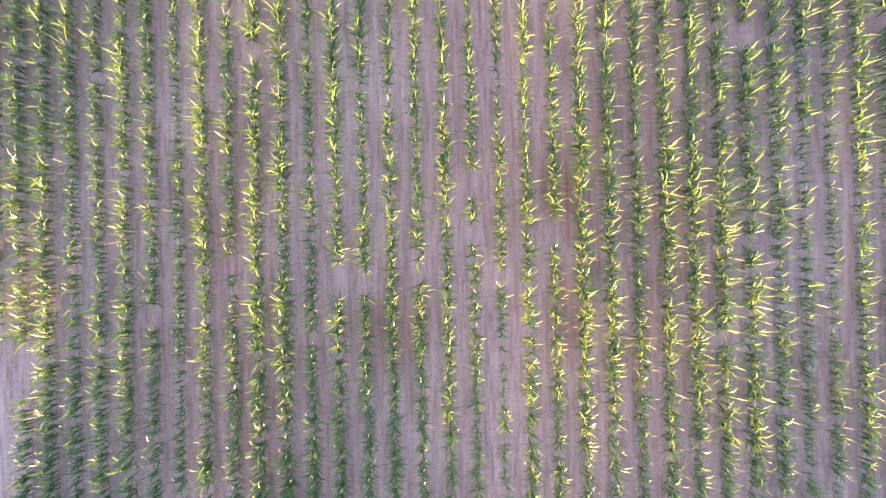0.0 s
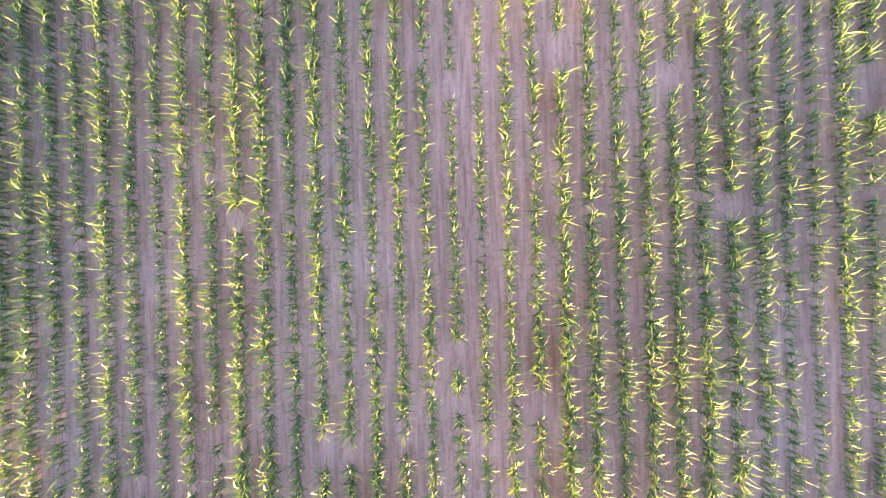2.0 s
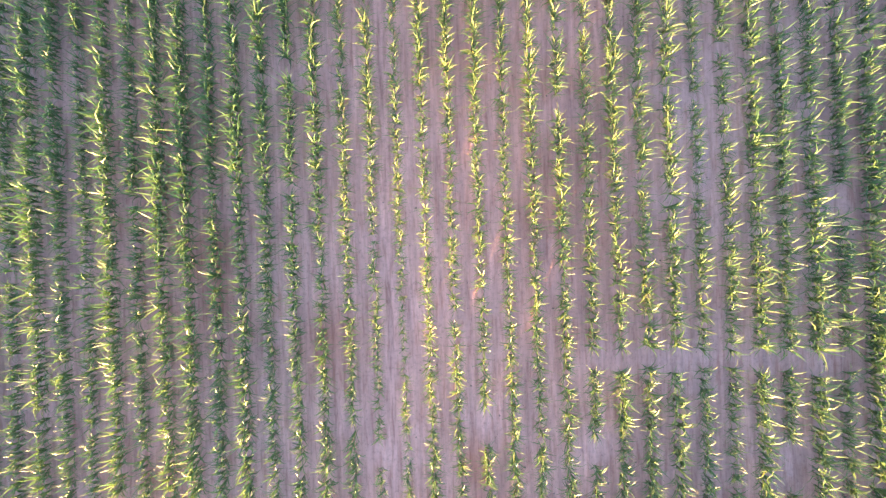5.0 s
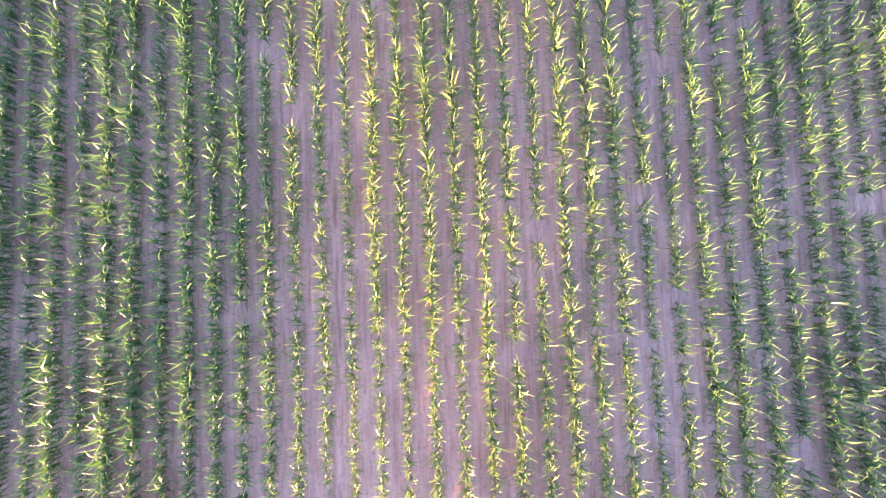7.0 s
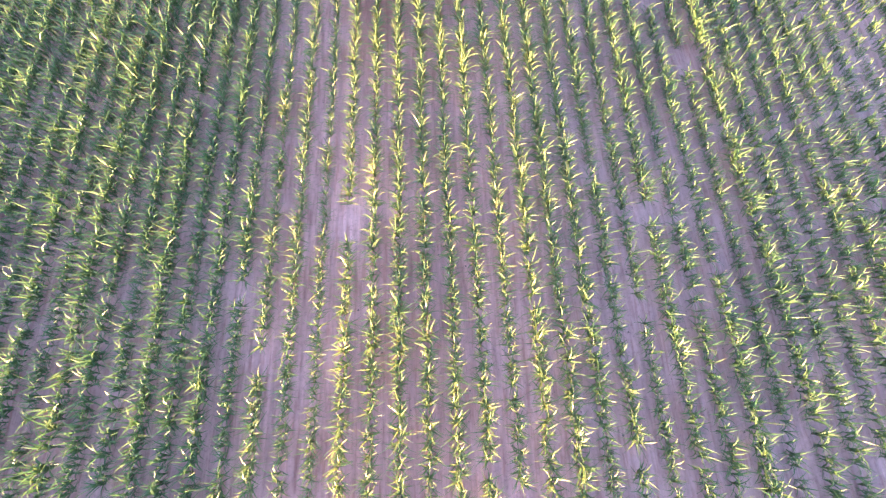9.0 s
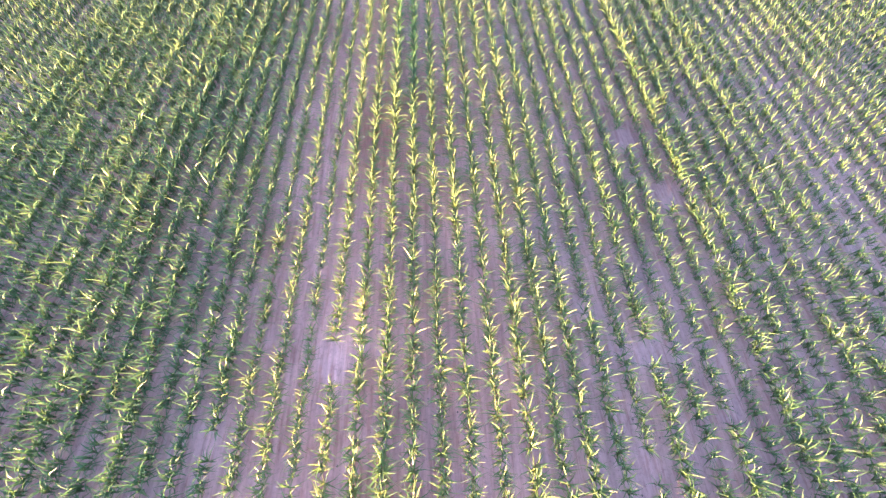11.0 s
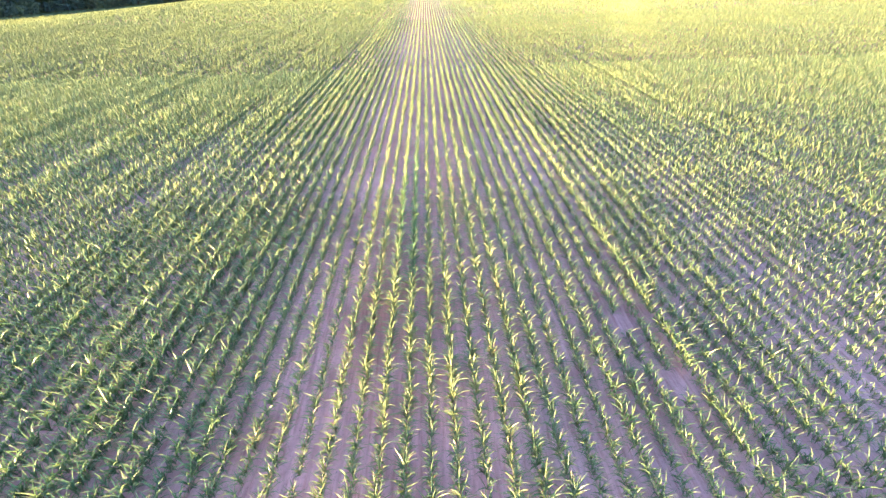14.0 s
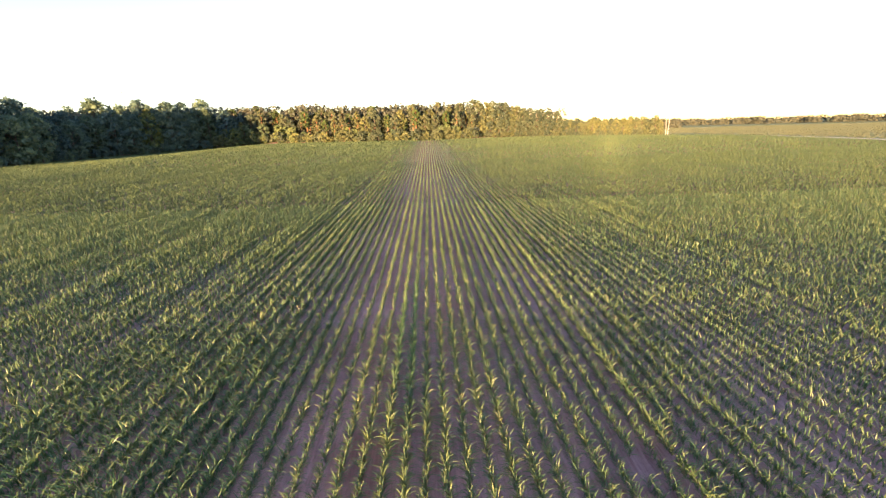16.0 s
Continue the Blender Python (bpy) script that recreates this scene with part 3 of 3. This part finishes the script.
            s += (rng.uniform(7.0, 11.5) if left else rng.uniform(4.6, 8.4)) + row * 1.0
    for s in np.arange(136, total, 2.5):
        x, y, _ = front(s + rng.uniform(-2, 2))
        plant(shrub[int(rng.integers(0, 3))], x + rng.uniform(-1.5, 1.5), y - rng.uniform(1.5, 6), rng.uniform(0.8, 1.6))
    # young trees step out into the field's far corner
    s = 138.0
    while s < total - 4:
        x, y, _ = front(s)
        deep = 9 * math.exp(-((s - 164) / 20) ** 2)
        plant(sapling[int(rng.integers(0, 3))], x + rng.uniform(-2, 2), y - 2.5 - deep * rng.uniform(0, 1) + rng.uniform(-2, 2), rng.uniform(0.55, 1.35) * (1 + 0.05 * deep))
        s += rng.uniform(1.6, 4.6)
    for s in np.arange(2, 134, 4.4):
        x, y, _ = front(s)
        plant(dark[int(rng.integers(0, 2))], x + 1.5 + rng.uniform(-1.5, 1.5), y - 1.5 + rng.uniform(-1, 1), rng.uniform(0.7, 1.3))
    for s in (90, 100, 103):
        x, y, _ = front(s)
        plant(shrub[int(rng.integers(0, 3))], x + 5, y - 3, rng.uniform(0.7, 1.0))
    # shelter belt that runs on from the wood towards the pole
    for i in range(70):
        u = i / 69
        x, y = 40 + 101 * u, 305 - 40 * max(0, u - 0.5) * 2 * 0.95
        plant(young[int(rng.integers(0, 4))], x + rng.uniform(-1, 1), y + 2 + (i % 2) * 4 + rng.uniform(-1, 1), rng.uniform(0.85, 1.15))
    for i in range(36):
        u = i / 35
        plant(shrub[i % 3], 40 + 100 * u + rng.uniform(-1, 1), 303.5 - 38 * max(0, u - 0.5) * 2 + rng.uniform(-1, 0.5), rng.uniform(0.6, 0.9))
    # trees that rise behind the belt's near end
    for i in range(14):
        plant(warm[i % 4], 36 + 4.4 * i, 317 + rng.uniform(-3, 3), 1.22 - 0.03 * i + rng.uniform(-0.05, 0.05))


build_wood()


def build_far_woods():
    """Woods on the skyline, and the body of the near wood behind its edge."""
    rng = np.random.default_rng(77)

    def mass(name, label, xs, ys, h, lobe, cards, size, mat):
        pieces = []
        for x, y in zip(xs, ys):
            hh = h * rng.uniform(0.75, 1.1)
            z = float(rise(x, y))
            for q in (0.06, 0.34, 0.72):
                pieces.append(leaf_cards(rng, (x, y, z + hh * q), (lobe, lobe, hh * (0.34 if q > 0.1 else 0.12)), cards if q > 0.1 else cards // 2, size))
        tagged(new(name, tri_mesh(name, *joined(pieces), [mat])), label, "wood", kind="stuff")

    total = front(0)[2]
    xs, ys = [], []
    for u in np.linspace(0, 1, 84):
        x, y, _ = front(u * total)
        bx, by, _ = front(max(0, u * total - 6))
        ax, ay, _ = front(min(total, u * total + 6))
        l = math.hypot(ax - bx, ay - by)
        for back in (13, 20, 27):
            xs.append(x - (ay - by) / l * back + rng.uniform(-2, 2))
            ys.append(y + (ax - bx) / l * back + rng.uniform(-2, 2))
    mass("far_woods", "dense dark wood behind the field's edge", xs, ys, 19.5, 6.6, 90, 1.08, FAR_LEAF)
    xs = np.linspace(34, 98, 22)
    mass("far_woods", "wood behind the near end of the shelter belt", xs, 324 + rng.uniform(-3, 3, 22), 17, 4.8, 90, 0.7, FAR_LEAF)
    n = 340
    u = rng.uniform(0, 1, n)
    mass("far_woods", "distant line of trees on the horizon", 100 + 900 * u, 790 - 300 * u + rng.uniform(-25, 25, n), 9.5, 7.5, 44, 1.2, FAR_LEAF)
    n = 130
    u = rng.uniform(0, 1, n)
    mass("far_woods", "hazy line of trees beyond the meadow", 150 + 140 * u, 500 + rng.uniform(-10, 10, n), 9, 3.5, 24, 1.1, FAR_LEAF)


build_far_woods()


def build_meadow():
    """A field of pale grass beyond the track."""
    rng = np.random.default_rng(90)
    n = 85000
    x, y = 150 + 420 * rng.uniform(0, 1, n) ** 1.4, 100 + 400 * rng.uniform(0, 1, n)
    keep = (x > 173) | (y > 285)
    x, y = x[keep], y[keep]
    n = len(x)
    a, w, h = rng.normal(0, 0.5, n), rng.uniform(0.5, 1.1, n), rng.uniform(0.16, 0.26, n)
    z = rise(x, y)
    c, q = np.cos(a) * w, np.sin(a) * w
    v = np.stack([np.stack([x - c, y - q, z - 0.08], 1), np.stack([x + c, y + q, z - 0.08], 1), np.stack([x + c * rng.uniform(-0.5, 0.5, n), y + q * 0.2, z + h], 1)], 1)
    f = np.arange(3 * n).reshape(-1, 3)
    tagged(new("meadow_grass", tri_mesh("meadow_grass", v.reshape(-1, 3), f.reshape(-1, 3), [PALE_GRASS])), "pale green grass of a far meadow", "grass", kind="stuff")


build_meadow()


# ------------------------------------------------------------------ beyond the field
def part(name, v, f, mat, parent, label=""):
    p = new(name, tri_mesh(name, v, f, [mat], False))
    p.parent = parent
    return tagged(p, label)


def bar(a, b, r, sides=8, taper=1.0):
    """A round bar from a to b."""
    a, b = Vector(a), Vector(b)
    v, f = tube([(0, 0, 0), (0, 0, (b - a).length)], [r, r * taper], sides)
    q = (b - a).to_track_quat("Z", "Y").to_matrix()
    return np.array([q @ Vector(p) + a for p in v]), f


def build_track():
    """A sandy farm track along the field's far side."""
    px, py = [168, 165, 166, 166, 150, 142], [120, 160, 190, 222, 250, 266]
    n = 60
    u = np.linspace(0, 5, n)
    x, y = np.interp(u, range(6), px), np.interp(u, range(6), py)
    v = []
    for i in range(n):
        for side in (0, 3.6):
            xx = x[i] + side + 0.4 * math.sin(i * 1.7 + side)
            v.append((xx, y[i], float(rise(xx, y[i])) + 0.06))
    f = [t for i in range(n - 1) for t in ((2 * i, 2 * i + 1, 2 * i + 3), (2 * i, 2 * i + 3, 2 * i + 2))]
    tagged(new("farm_track", tri_mesh("farm_track", np.array(v), np.array(f), [TRACK], True)), "pale sandy farm track beside the maize", "track", kind="structure")


build_track()


def build_pole():
    x, y = 143.0, 265.0
    z = float(rise(x, y))
    p = tagged(new("utility_pole"), "pale concrete double utility pole at the end of the shelter belt", "utility pole")
    p.location, p.rotation_euler = (x, y, z), (0, radians(-5.5), 0)
    part("post", *bar((0, 0, -0.3), (0, 0, 22), 0.10, 10, 0.6), CONCRETE, p)
    part("post", *bar((0.9, 0, -0.3), (2.8, 0, 16.5), 0.10, 10, 0.7), CONCRETE, p)
    part("crossarm", *bar((-0.8, 0, 15.8), (3.5, 0, 15.8), 0.09, 6), STEEL, p)
    for dx in (-0.7, 1.3, 3.3):
        part("insulator", *bar((dx, 0, 15.8), (dx, 0, 16.4), 0.09, 8, 0.7), STEEL, p)
    part("brace", *bar((0, 0, 12.2), (2.5, 0, 14.4), 0.06, 6), STEEL, p)


build_pole()


def build_mast():
    """A slim red and white lattice mast far behind the wood."""
    x, y = -301.0, 470.0
    z = float(rise(x, y))
    p = tagged(new("radio_mast"), "slim red and white lattice mast rising behind the wood", "mast")
    p.location = (x, y, z)
    red = rough_material("red_paint", [(0.3, (0.42, 0.07, 0.05)), (0.7, (0.5, 0.10, 0.07))], (1, 1, 1), 2.0, 0.5, 0.0)
    h, n = 50.0, 10
    for i in range(n):
        a, b = h * i / n, h * (i + 1) / n
        ra, rb = 0.9 - 0.6 * i / n, 0.9 - 0.6 * (i + 1) / n
        pieces = []
        for j in range(3):
            c, d = 2.094 * j, 2.094 * (j + 1)
            pieces.append(bar((ra * math.cos(c), ra * math.sin(c), a), (rb * math.cos(c), rb * math.sin(c), b), 0.06, 5))
            pieces.append(bar((ra * math.cos(c), ra * math.sin(c), a), (rb * math.cos(d), rb * math.sin(d), b), 0.04, 4))
        part("section", *joined(pieces), red if i % 2 else STEEL, p)


build_mast()
